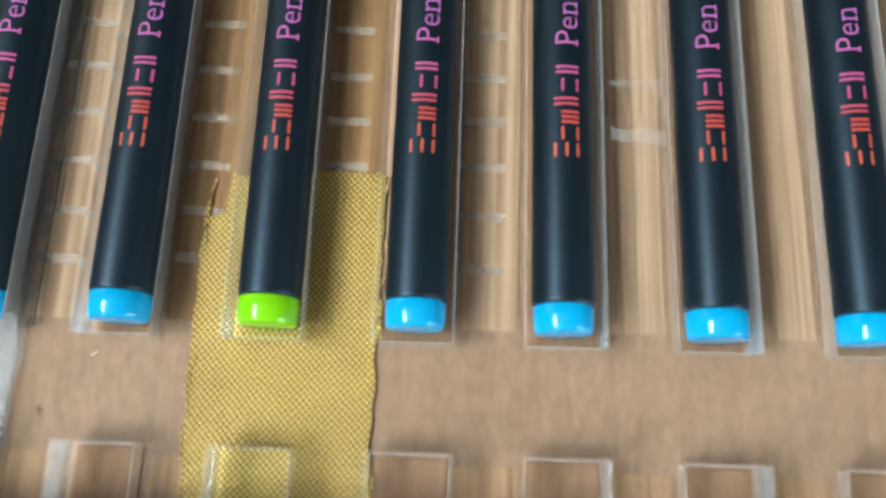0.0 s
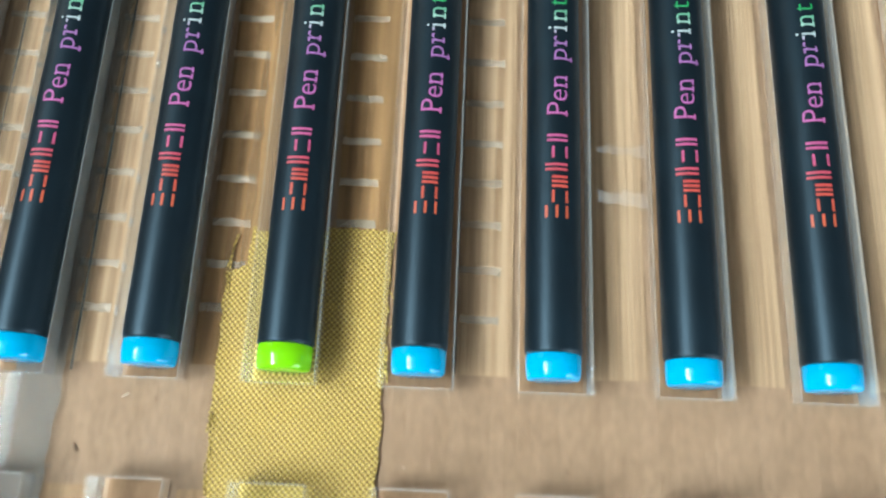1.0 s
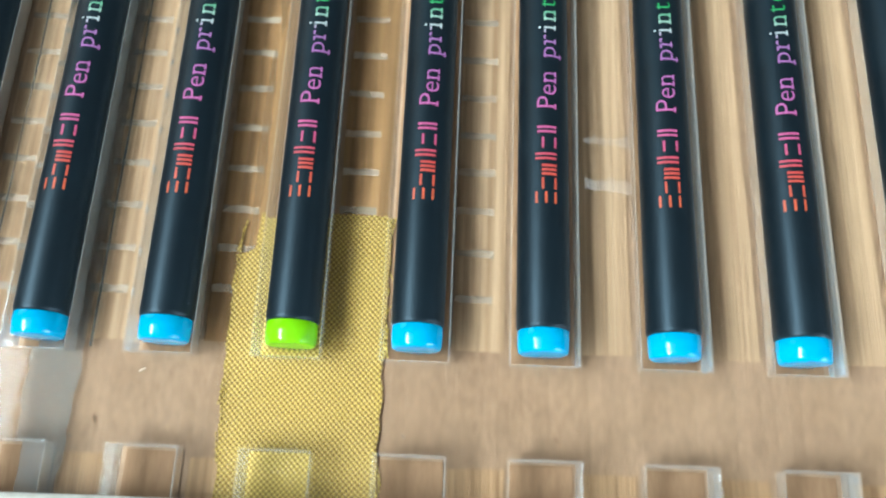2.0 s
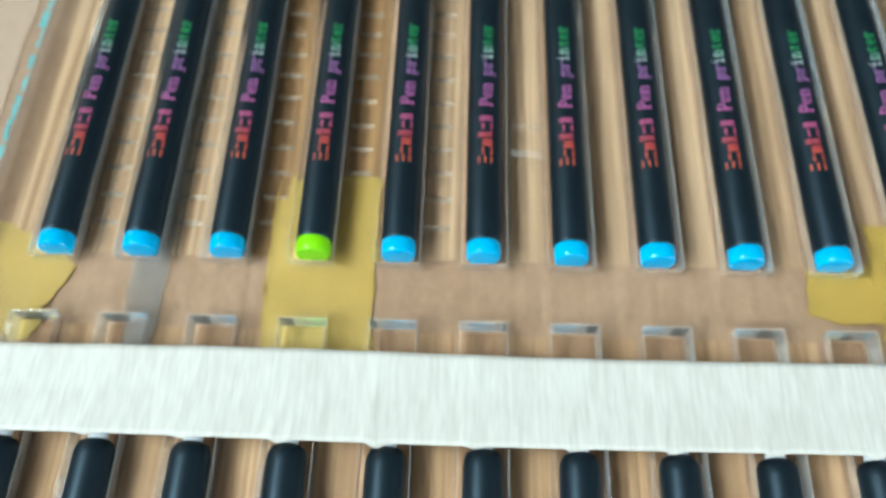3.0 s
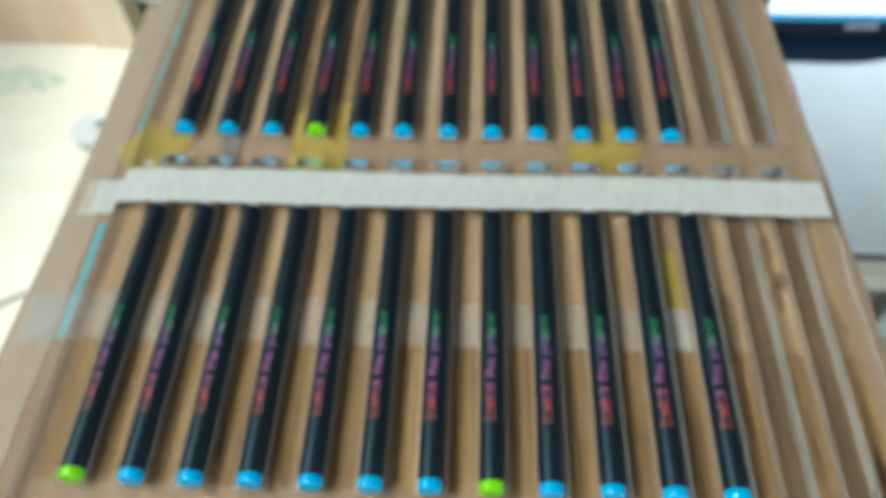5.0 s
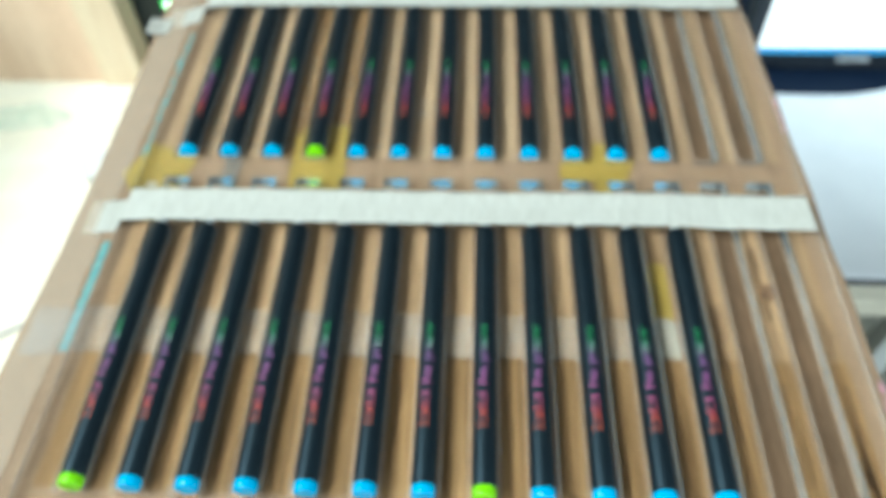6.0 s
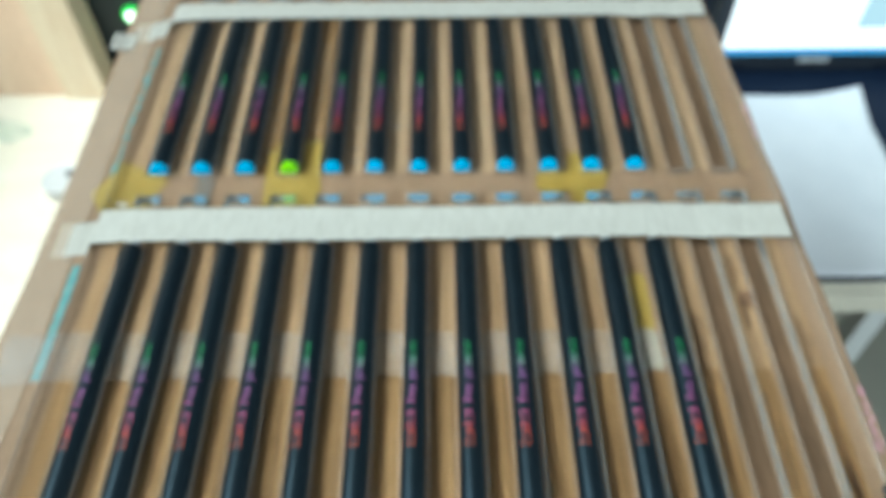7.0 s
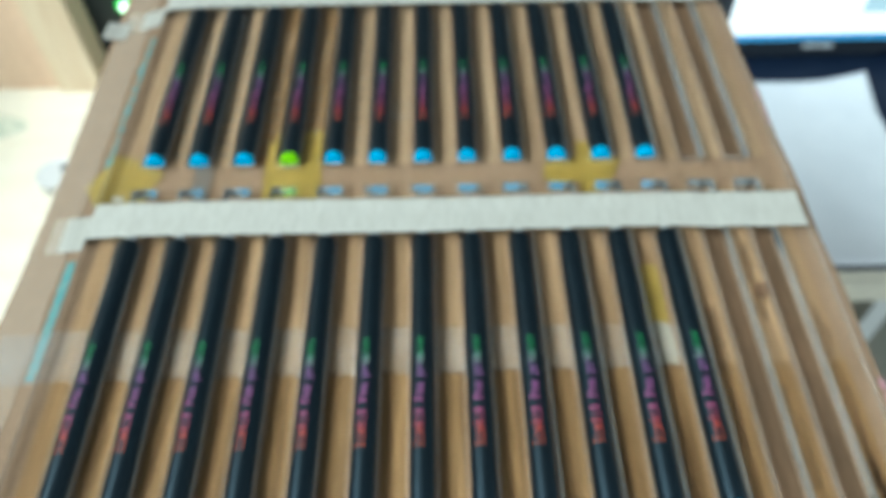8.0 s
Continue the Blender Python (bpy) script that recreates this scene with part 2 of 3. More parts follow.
SLATE = material("slate_grey_steel_case", (0.035, 0.05, 0.058), 0.5, second=(0.05, 0.065, 0.072), scale=40, bump=0.05, bump_scale=900)
SHEET = material("white_paper", (0.86, 0.88, 0.91), 0.7, spec=0.25, second=(0.76, 0.79, 0.83), scale=20, amount=0.5, bump=0.1, bump_scale=60)
WHITE = material("white_painted_metal", (0.78, 0.79, 0.78), 0.35, second=(0.7, 0.71, 0.7), scale=60)
WALL = material("warm_grey_wall", (0.21, 0.205, 0.195), 0.85, second=(0.19, 0.185, 0.175), scale=3, fine=0.03, fine_scale=80, bump=0.15, bump_scale=120)
CEIL = material("white_ceiling_paint", (0.30, 0.295, 0.285), 0.9, second=(0.27, 0.265, 0.255), scale=3, fine=0.03, fine_scale=70, bump=0.1, bump_scale=100)
FLOOR = material("grey_beige_floor_tile", (0.46, 0.45, 0.38), 0.45, second=(0.40, 0.39, 0.33), scale=5, amount=0.7, fine=0.05, fine_scale=90)
SCREEN = glow("white_screen", (0.86, 0.97, 1.0), 1.6)
TASKBAR = glow("blue_screen_bar", (0.05, 0.42, 0.85), 1.0)
PALE = glow("pale_blue_screen_panel", (0.55, 0.85, 0.95), 1.0)
LED = glow("green_led", (0.03, 0.85, 0.10), 1.6)
LED_CORE = glow("white_green_led_core", (0.75, 1.0, 0.8), 4.0)
SILVER = material("silver_mark", (0.66, 0.68, 0.68), 0.3, second=(0.56, 0.58, 0.58), scale=200)
CABLE = material("grey_cable", (0.5, 0.5, 0.48), 0.5, second=(0.4, 0.4, 0.39), scale=60)


# ---- mesh helpers ----
def part(name, bm, mat, parent=None, label="", smooth=False):
    me = bpy.data.meshes.new(name)
    bmesh.ops.recalc_face_normals(bm, faces=bm.faces)
    bm.to_mesh(me)
    bm.free()
    me.materials.append(mat)
    if smooth:
        for f in me.polygons:
            f.use_smooth = True
    ob = new(name, me)
    ob.parent = parent
    return tagged(ob, label)


def box(x0, x1, y0, y1, z0, z1, bevel=0.0, bm=None, segments=2):
    own = bmesh.new()
    bmesh.ops.create_cube(own, size=1)
    for v in own.verts:
        v.co = (x0 if v.co.x < 0 else x1, y0 if v.co.y < 0 else y1, z0 if v.co.z < 0 else z1)
    if bevel:
        bmesh.ops.bevel(own, geom=own.edges[:], offset=bevel, segments=segments, affect="EDGES", profile=0.5)
    if bm is None:
        return own
    tmp = bpy.data.meshes.new("tmp")
    own.to_mesh(tmp)
    own.free()
    bm.from_mesh(tmp)
    bpy.data.meshes.remove(tmp)
    return bm


def lathe(profile, steps=40):
    """Turns (radius, y) pairs round the y axis; ends close."""
    bm = bmesh.new()
    rings = []
    for r, y in profile:
        if r < 1e-6:
            rings.append([bm.verts.new((0, y, 0))])
        else:
            rings.append([bm.verts.new((r * math.cos(2 * math.pi * i / steps), y, r * math.sin(2 * math.pi * i / steps))) for i in range(steps)])
    for a, b in zip(rings, rings[1:]):
        for i in range(steps):
            j = (i + 1) % steps
            q = [a[i % len(a)], a[j % len(a)], b[j % len(b)], b[i % len(b)]]
            q = list(dict.fromkeys(q))
            if len(q) > 2:
                bm.faces.new(q)
    for ring in (rings[0], rings[-1]):
        if len(ring) > 1:
            bm.faces.new(ring)
    return bm


def sheet(nx, ny, fn, thick):
    """A closed thin sheet over the unit square; fn(u, v) gives its upper side."""
    bm = bmesh.new()
    top = [[bm.verts.new(fn(i / nx, j / ny)) for j in range(ny + 1)] for i in range(nx + 1)]
    low = [[bm.verts.new(Vector(fn(i / nx, j / ny)) - Vector((0, 0, thick))) for j in range(ny + 1)] for i in range(nx + 1)]
    for i in range(nx):
        for j in range(ny):
            bm.faces.new((top[i][j], top[i + 1][j], top[i + 1][j + 1], top[i][j + 1]))
            bm.faces.new((low[i][j], low[i][j + 1], low[i + 1][j + 1], low[i + 1][j]))
    for i in range(nx):
        bm.faces.new((top[i][0], low[i][0], low[i + 1][0], top[i + 1][0]))
        bm.faces.new((top[i][ny], top[i + 1][ny], low[i + 1][ny], low[i][ny]))
    for j in range(ny):
        bm.faces.new((top[0][j], top[0][j + 1], low[0][j + 1], low[0][j]))
        bm.faces.new((top[nx][j], low[nx][j], low[nx][j + 1], top[nx][j + 1]))
    return bm


def ragged(corners, z, thick, rough=0.0006, seed=1, step=0.002):
    """A flat torn piece: an outline with uneven edges."""
    rng = random.Random(seed)
    pts = []
    for (xa, ya), (xb, yb) in zip(corners, corners[1:] + corners[:1]):
        n = max(1, int(math.hypot(xb - xa, yb - ya) / step))
        for i in range(n):
            f = i / n
            pts.append((xa + (xb - xa) * f + rng.uniform(-rough, rough), ya + (yb - ya) * f + rng.uniform(-rough, rough)))
    bm = bmesh.new()
    face = bm.faces.new([bm.verts.new((x, y, z)) for x, y in pts])
    up = bmesh.ops.extrude_face_region(bm, geom=[face])
    for v in up["geom"]:
        if isinstance(v, bmesh.types.BMVert):
            v.co.z += thick
    return bm


def thing(name, at, label, category, group=""):
    e = new(name)
    e.empty_display_size = 0.02
    e.location = at
    return tagged(e, label, category, group)


# ---- setting: room, floor, walls, window ----
FZ, CZ = -1.08, 2.0
floor = tagged(part("floor", box(-1.36, 2.3, -2.2, 2.2, FZ - 0.1, FZ), FLOOR), "grey-beige tiled floor of the workroom", "floor", kind="structure")
tagged(part("ceiling", box(-1.36, 2.3, -2.2, 2.2, CZ, CZ + 0.1), CEIL), "plain grey-white painted ceiling", "ceiling", kind="structure")
tagged(part("wall_north", box(-1.36, 2.3, 2.0, 2.2, FZ, CZ), WALL), "plain warm grey painted wall", "wall", kind="structure")
tagged(part("wall_south", box(-1.36, 2.3, -2.2, -2.0, FZ, CZ), WALL), "plain warm grey painted wall", "wall", kind="structure")
we = box(2.1, 2.3, -2.0, EAST["y0"], FZ, CZ)
box(2.1, 2.3, EAST["y1"], 2.0, FZ, CZ, bm=we)
box(2.1, 2.3, EAST["y0"], EAST["y1"], FZ, EAST["z0"], bm=we)
box(2.1, 2.3, EAST["y0"], EAST["y1"], EAST["z1"], CZ, bm=we)
tagged(part("wall_east", we, WALL), "warm grey painted wall with a window opening", "wall", kind="structure")
w = box(-1.36, -1.16, -2.0, WIN["y0"], FZ, CZ)
box(-1.36, -1.16, WIN["y1"], 2.0, FZ, CZ, bm=w)
box(-1.36, -1.16, WIN["y0"], WIN["y1"], FZ, WIN["z0"], bm=w)
box(-1.36, -1.16, WIN["y0"], WIN["y1"], WIN["z1"], CZ, bm=w)
tagged(part("wall_west", w, WALL), "warm grey painted wall with a wide window opening", "wall", kind="structure")

# ---- desks ----
DZ = -0.34


def desk(name, x0, x1, y0, y1, top_mat, edge_mat, label, legs):
    d = thing(name, ((x0 + x1) / 2, (y0 + y1) / 2, FZ), label, "desk")
    o = d.location
    rel = lambda a, b, c, e, f, g, bev=0.0: box(a - o.x, b - o.x, c - o.y, e - o.y, f - o.z, g - o.z, bev)
    part("desktop", rel(x0, x1, y0, y1, DZ - 0.028, DZ - 0.0015, 0.001), edge_mat, d)
    part("laminate", rel(x0 + 0.001, x1 - 0.001, y0 + 0.001, y1 - 0.001, DZ - 0.0015, DZ), top_mat, d)
    for lx, ly in legs:
        leg = part("leg", rel(lx - 0.014, lx + 0.014, ly - 0.014, ly + 0.014, FZ + 0.012, DZ - 0.028, 0.002), WHITE, d, "white painted square steel leg")
        part("foot", rel(lx - 0.016, lx + 0.016, ly - 0.016, ly + 0.016, FZ, FZ + 0.012, 0.003), DARK, leg)
    return d


desk("workbench", -0.93, 0.44, -0.5, 0.9, DESKWOOD, DESKWOOD, "pale birch workbench under the cardboard box", ((-0.88, -0.45), (0.39, -0.45), (-0.88, 0.85), (0.39, 0.85)))
desk("computer_desk", 0.46, 1.5, 0.168, 0.95, DARKDESK, DESKWOOD, "dark blue topped desk with pale wooden edge and white legs", ((0.695, 0.20), (1.45, 0.20), (0.50, 0.9), (1.45, 0.9)))

stain = ragged([(-0.46, 0.40), (-0.40, 0.385), (-0.335, 0.40), (-0.325, 0.425), (-0.38, 0.44), (-0.45, 0.43)], DZ + 0.0002, 0.0002, 0.006, 77, 0.012)
tagged(part("paint_smear", stain, SMEAR), "faint pale teal paint smear on the workbench", "stain")

lip = box(0.46, 1.5, 0.146, 0.1675, DZ - 0.026, DZ + 0.0005, 0.002)
for v in lip.verts:
    v.co -= bpy.data.objects["computer_desk"].location
part("edge_lipping", lip, DESKWOOD, bpy.data.objects["computer_desk"], "pale wooden edge of the desk")

# dark cabinet in the shade under the desk
cab = thing("drawer_cabinet", (0.60, 0.62, FZ), "dark drawer cabinet under the computer desk", "cabinet")
part("body", box(-0.12, 0.06, -0.3, 0.25, 0, 0.66, 0.004), SLATE, cab)
for i in range(3):
    dr = part("drawer", box(-0.115, 0.055, -0.318, -0.302, 0.02 + i * 0.213, 0.22 + i * 0.213, 0.003), DARK, cab)
    part("handle", box(-0.06, 0.0, -0.33, -0.318, 0.15 + i * 0.213, 0.162 + i * 0.213, 0.003), STEEL, dr)

# ---- timber frame and computer tower behind ----
fr = thing("timber_frame", (-0.5, 0.5, DZ), "pale pine post with pinkish plywood panel standing on the workbench", "frame")
part("post", box(0.195, 0.251, -0.02, 0.025, 0, 0.8, 0.003), PINE, fr, "planed pale pine post")
part("panel", box(-0.42, 0.195, -0.012, 0.006, 0, 0.8, 0.001), PLY, fr, "pinkish plywood panel")
part("rail", box(-0.42, -0.37, -0.05, -0.012, 0, 0.8, 0.003), PINE, fr)

tw = thing("computer_tower", (-0.16, 0.72, DZ), "dark grey computer tower with a glowing green light", "computer")
part("case", box(-0.13, 0.13, -0.17, 0.22, 0.012, 0.40, 0.006), SLATE, tw)
front = part("front_panel", box(-0.128, 0.128, -0.182, -0.17, 0.014, 0.398, 0.004), SLATE, tw)
part("power_light", lathe([(0.0, -0.187), (0.0105, -0.187), (0.0120, -0.1855), (0.0120, -0.182), (0.0, -0.182)], 32), LED, front, "glowing green power light")
part("bulb", lathe([(0.0, -0.1905), (0.004, -0.1902), (0.0068, -0.189), (0.0072, -0.1872), (0.0, -0.1872)], 32), LED_CORE, front, "white-hot core of the green light")
for ob in front.children:
    ob.location = (-0.044, 0, 0.089)
for sx in (-0.1, 0.1):
    for sy in (-0.13, 0.18):
        part("foot", box(sx - 0.015, sx + 0.015, sy - 0.015, sy + 0.015, 0, 0.012, 0.003), DARK, tw)

# round metal tin on the workbench
tin = thing("metal_tin", (-0.256, 0.318, DZ), "small round grey metal tin with a shiny lid on the workbench", "tin")
body = lathe([(0.0, 0.0), (0.0215, 0.0), (0.0230, 0.0015), (0.0230, 0.010), (0.0222, 0.011), (0.0222, 0.012)], 48)
bmesh.ops.rotate(body, verts=body.verts, matrix=Matrix.Rotation(radians(90), 3, "X"))
part("body", body, STEEL, tin)
lid = lathe([(0.0240, 0.0122), (0.0240, 0.016), (0.0232, 0.017), (0.0200, 0.0165), (0.0185, 0.0157), (0.0, 0.0157)], 48)
bmesh.ops.rotate(lid, verts=lid.verts, matrix=Matrix.Rotation(radians(90), 3, "X"))
part("lid", lid, SILVER, tin, "dull silver lid")
part("mark", box(0.002, 0.014, 0.004, 0.014, 0.0158, 0.0164, 0.0002), DARK, tin, "small dark mark on the lid")

# thin grey cable on the bench
cu = bpy.data.curves.new("cable", "CURVE")
cu.dimensions, cu.bevel_depth, cu.bevel_resolution = "3D", 0.0022, 3
sp = cu.splines.new("BEZIER")
cable_pts = ((-0.92, 0.02, DZ + 0.003), (-0.62, -0.06, DZ + 0.003), (-0.42, -0.02, DZ + 0.003), (-0.26, 0.10, DZ + 0.003), (-0.1, 0.16, DZ + 0.003))
sp.bezier_points.add(len(cable_pts) - 1)
for bp_, c in zip(sp.bezier_points, cable_pts):
    bp_.co, bp_.handle_left_type, bp_.handle_right_type = c, "AUTO", "AUTO"
cu.materials.append(CABLE)
tagged(new("cable", cu), "thin grey cable lying on the workbench", "cable")

# ---- laptop and paper on the dark desk ----
mo = thing("computer_monitor", (0.683, 0.52, DZ), "black computer monitor with a bright white screen on the desk", "monitor")
frame_ob = part("bezel", box(-0.146, 0.146, 0.0, 0.03, 0.007, 0.24, 0.003), DARK, mo, "black glossy frame")
part("display", box(-0.128, 0.128, -0.0015, 0.0, 0.036, 0.225), SCREEN, frame_ob, "bright white display")
part("task_bar", box(-0.128, 0.128, -0.0022, -0.0016, 0.030, 0.039), TASKBAR, frame_ob, "bright blue bar along the screen's lower edge")
part("window_panel", box(0.035, 0.075, -0.0022, -0.0016, 0.07, 0.2), PALE, frame_ob, "pale blue panel on the screen")
for i, w_ in enumerate((0.009, 0.008, 0.009, 0.008)):
    part("badge", box(-0.0205 + i * 0.0105, -0.0205 + i * 0.0105 + w_, -0.0008, 0.0, 0.0165, 0.0235, 0.0003), SILVER, frame_ob, "silver maker's badge bar")
part("foot", box(-0.09, 0.09, 0.004, 0.16, 0.0, 0.0065, 0.002), DARK, mo)
part("neck", box(-0.03, 0.03, 0.03, 0.06, 0.006, 0.12, 0.004), DARK, mo)


def paper_fn(u, v):
    x, y = 0.515 + 0.21 * u, 0.174 + 0.297 * v
    curl = 0.020 * max(0, u - 0.72) ** 1.5 * max(0, v - 0.8) * 25
    return (x + 0.004 * v, y, DZ + 0.001 + curl + 0.0012 * math.sin(6 * u + 3 * v) ** 2)


pap = part("sheet_of_paper", sheet(24, 30, paper_fn, 0.0002), SHEET, smooth=True)
tagged(pap, "blank white paper sheet with a curled corner on the desk", "paper")

# ---- the cardboard box ----
CT = -0.0054
bx = thing("cardboard_box", (0.178, 0.0, DZ), "brown corrugated cardboard box with pink print at its edge", "box")
o = bx.location
bmx = box(-0.028, 0.382, -0.245, 0.205, DZ, CT - 0.004)
for v in bmx.verts:
    v.co -= o
part("carton", bmx, CARD, bx)


def top_fn(u, v):
    y = -0.25 + 0.46 * v
    x0, x1 = -0.030 - 0.002 * math.sin(9 * v), 0.3835 - 0.012 * (y + 0.15) + 0.0006 * math.sin(40 * v)
    x = x0 + (x1 - x0) * u
    return (x - o.x, y - o.y, CT - o.z + 0.00008 * math.sin(x * 900))


part("top_panel", sheet(160, 24, top_fn, 0.004), CARD, bx, "brown corrugated top panel")
for k_, (ya, yb, xa) in enumerate(((0.030, 0.062, 0.3765), (-0.172, -0.138, 0.3795))):
    pm = ragged([(xa, ya), (xa + 0.004, ya), (xa + 0.0035, yb), (xa + 0.0015, yb)], CT + 0.0001, 0.0002, 0.0012, 11 + k_)
    for v in pm.verts:
        v.co -= o
    part("print_mark", pm, PINK, bx, "pink printed mark on the edge")
kn = ragged([(0.337, -0.094), (0.342, -0.096), (0.346, -0.090), (0.342, -0.085), (0.338, -0.087)], CT + 0.0001, 0.0002, 0.0008, 31)
for v in kn.verts:
    v.co -= o
part("stain", kn, STAIN, bx, "dark brown stain")

# strips on the slot floors carry the slots' shade as colour
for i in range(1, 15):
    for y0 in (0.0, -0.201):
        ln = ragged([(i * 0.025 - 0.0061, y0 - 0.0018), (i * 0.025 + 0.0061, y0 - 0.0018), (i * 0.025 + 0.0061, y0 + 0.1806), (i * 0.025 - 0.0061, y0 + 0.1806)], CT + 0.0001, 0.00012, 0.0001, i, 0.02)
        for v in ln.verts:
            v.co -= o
        part("slot_liner", ln, EMPTY_SLOT_SHADE if i > 12 else SLOT_SHADE, bx, "dark brown strip of painted shade in an empty slot" if i > 12 else "brown strip of painted slot shade")
# strips between the slots carry bands of streaky light as colour
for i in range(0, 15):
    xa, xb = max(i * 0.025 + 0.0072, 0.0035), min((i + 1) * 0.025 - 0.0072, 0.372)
    for k_, (ya, yb, mat, words) in enumerate(((0.001, 0.1795, CAUSTIC_AMBER if i in (3, 4) else CAUSTIC, "amber-stained strip with painted light streaks" if i in (3, 4) else "lighter strip of painted light streaks"), (-0.1302, -0.0215, CAUSTIC_WARM, "warm brown strip of painted light streaks"),
                                               (-0.2, -0.1304, CAUSTIC_AMBER, "amber-stained strip with painted light streaks"))):
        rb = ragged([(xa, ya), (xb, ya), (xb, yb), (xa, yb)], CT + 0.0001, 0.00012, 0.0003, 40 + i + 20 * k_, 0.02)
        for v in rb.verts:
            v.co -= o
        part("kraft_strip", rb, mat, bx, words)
# thin pale lines across the strips, evenly spaced
for i in range(1, 6):
    for k in range(13):
        yy = 0.011 + k * 0.0092 + 0.0006 * math.sin(5 * i + k)
        gl = ragged([(i * 0.025 + 0.0072, yy), (i * 0.025 + 0.0150, yy - 0.0002), (i * 0.025 + 0.0150, yy + 0.0014), (i * 0.025 + 0.0072, yy + 0.0016)], CT + 0.00024, 0.00006, 0.0002, 100 * i + k, 0.0015)
        for v in gl.verts:
            v.co -= o
        part("glue_line", gl, FILM_LINE, bx, "thin pale milky line")

rng = random.Random(61)
soaks = [(i * 0.025 + 0.0125 + rng.uniform(-0.002, 0.002), rng.uniform(-0.2, -0.07), rng.uniform(0.0015, 0.004), rng.uniform(0.008, 0.026)) for i in (12, 12, 13, 13, 13, 14, 14, 14) for _ in range(2)]
soaks += [(0.0895, 0.045, 0.0012, 0.03), (0.0905, 0.09, 0.0016, 0.02), (0.0885, 0.12, 0.001, 0.03)]
for k, (sx, sy, sw, sl) in enumerate(soaks):
    ring = [(sx + sw * math.cos(a * 0.5236) * rng.uniform(0.6, 1.1), sy + sl * math.sin(a * 0.5236) * rng.uniform(0.6, 1.1)) for a in range(12)]
    sk = ragged(ring, CT + 0.0005, 0.00004, 0.0003, 300 + k, 0.002)
    for v in sk.verts:
        v.co -= o
    part("stain", sk, FILM_BROWN, bx, "faint brown soak mark")

rng = random.Random(23)
for k in range(26):
    fx, fy = rng.uniform(-0.02, 0.36), rng.choice((rng.uniform(-0.019, -0.004), rng.uniform(-0.019, -0.004), rng.uniform(-0.2, 0.13)))
    a, ln = rng.uniform(0, 3.14), rng.uniform(0.0003, 0.0008)
    ca, sa, hw = math.cos(a) * ln, math.sin(a) * ln, 0.00018
    fl = ragged([(fx - ca - sa * 0.2, fy - sa + ca * 0.2), (fx + ca - sa * 0.2, fy + sa + ca * 0.2), (fx + ca + sa * 0.2, fy + sa - ca * 0.2), (fx - ca + sa * 0.2, fy - sa - ca * 0.2)], CT + 0.00025, 0.0001, 0.00005, k, 0.001)
    for v in fl.verts:
        v.co -= o
    part("fleck", fl, STAIN if k % 3 else FILM_LINE, bx, "dark fibre fleck" if k % 3 else "pale dust fleck")

# teal marker line along the tray's side
tl = ragged([(-0.0075, -0.131), (-0.0035, -0.131), (-0.0035, -0.062), (-0.0075, -0.062)], CT + 0.0001, 0.0002, 0.0004, 3)
tagged(part("marker_strip", tl, TEAL), "teal stripe on the brown cardboard beside the tray", "stripe")
rng = random.Random(7)
y = -0.024
while y < 0.128:
    ln = rng.uniform(0.004, 0.013)
    hw = rng.uniform(0.0007, 0.0016)
    xm = -0.0045 + rng.uniform(-0.0005, 0.0005)
    dm = ragged([(xm - hw, y), (xm + hw, y + 0.001), (xm + hw, y + ln), (xm - hw, y + ln)], CT + 0.0001, 0.0002, 0.0005, int(y * 1e5))
    tagged(part("marker_dash", dm, TEAL), "broken teal marker dash on the brown cardboard", "stripe", "teal dashes")
    y += ln + rng.uniform(-0.001, 0.003)

# ---- tapes stuck to the cardboard, under the tray ----
GZ = CT + 0.00035


def gold(corners, seed, rough=0.00035):
    return tagged(part("gold_tape", ragged(corners, GZ, 0.0003, rough, seed), GOLD), "gold woven tape with frayed edges stuck to the cardboard", "tape", "gold tapes")


gold([(0.0885, -0.037), (0.1185, -0.037), (0.1185, 0.029), (0.0905, 0.0285), (0.0905, 0.021), (0.0865, 0.019), (0.087, -0.01)], 5)
main_gold = bpy.data.objects["gold_tape"]
rng = random.Random(17)
for k_ in range(14):
    side_x, ty = (0.0872, rng.uniform(-0.03, 0.02)) if k_ % 2 else (0.1184, rng.uniform(-0.03, 0.026))
    tilt, tl_ = rng.uniform(-0.0009, 0.0009), rng.uniform(0.003, 0.008)
    part("thread", ragged([(side_x + tilt, ty), (side_x + tilt + 0.0003, ty), (side_x - tilt + 0.0003, ty + tl_), (side_x - tilt, ty + tl_)], GZ + 0.0003, 0.00018, 0.00008, 400 + k_, 0.0015), GOLD, main_gold, "loose frayed gold thread")
gold([(-0.013, -0.010), (-0.003, -0.026), (0.021, -0.026), (0.031, -0.004), (0.024, 0.002), (0.002, 0.012), (-0.003, 0.008)], 6)
gold([(0.242, -0.013), (0.250, -0.016), (0.279, -0.015), (0.286, 0.002), (0.262, 0.0025), (0.243, 0.0)], 7)
tagged(part("gold_tape", ragged([(0.261, -0.033), (0.272, -0.033), (0.2715, 0.015), (0.262, 0.0155)], GZ + 0.0004, 0.0003, 0.0007, 8), GOLD), "narrow gold woven tape crossing a wider piece", "tape", "gold tapes")
gold([(0.283, -0.106), (0.292, -0.108), (0.292, -0.074), (0.283, -0.073)], 9)
tagged(part("glue_patch", ragged([(0.284, -0.129), (0.292, -0.130), (0.292, -0.109), (0.284, -0.107)], GZ, 0.0003, 0.0009, 10), GLUE), "milky glue patch on the cardboard between two pens", "glue")
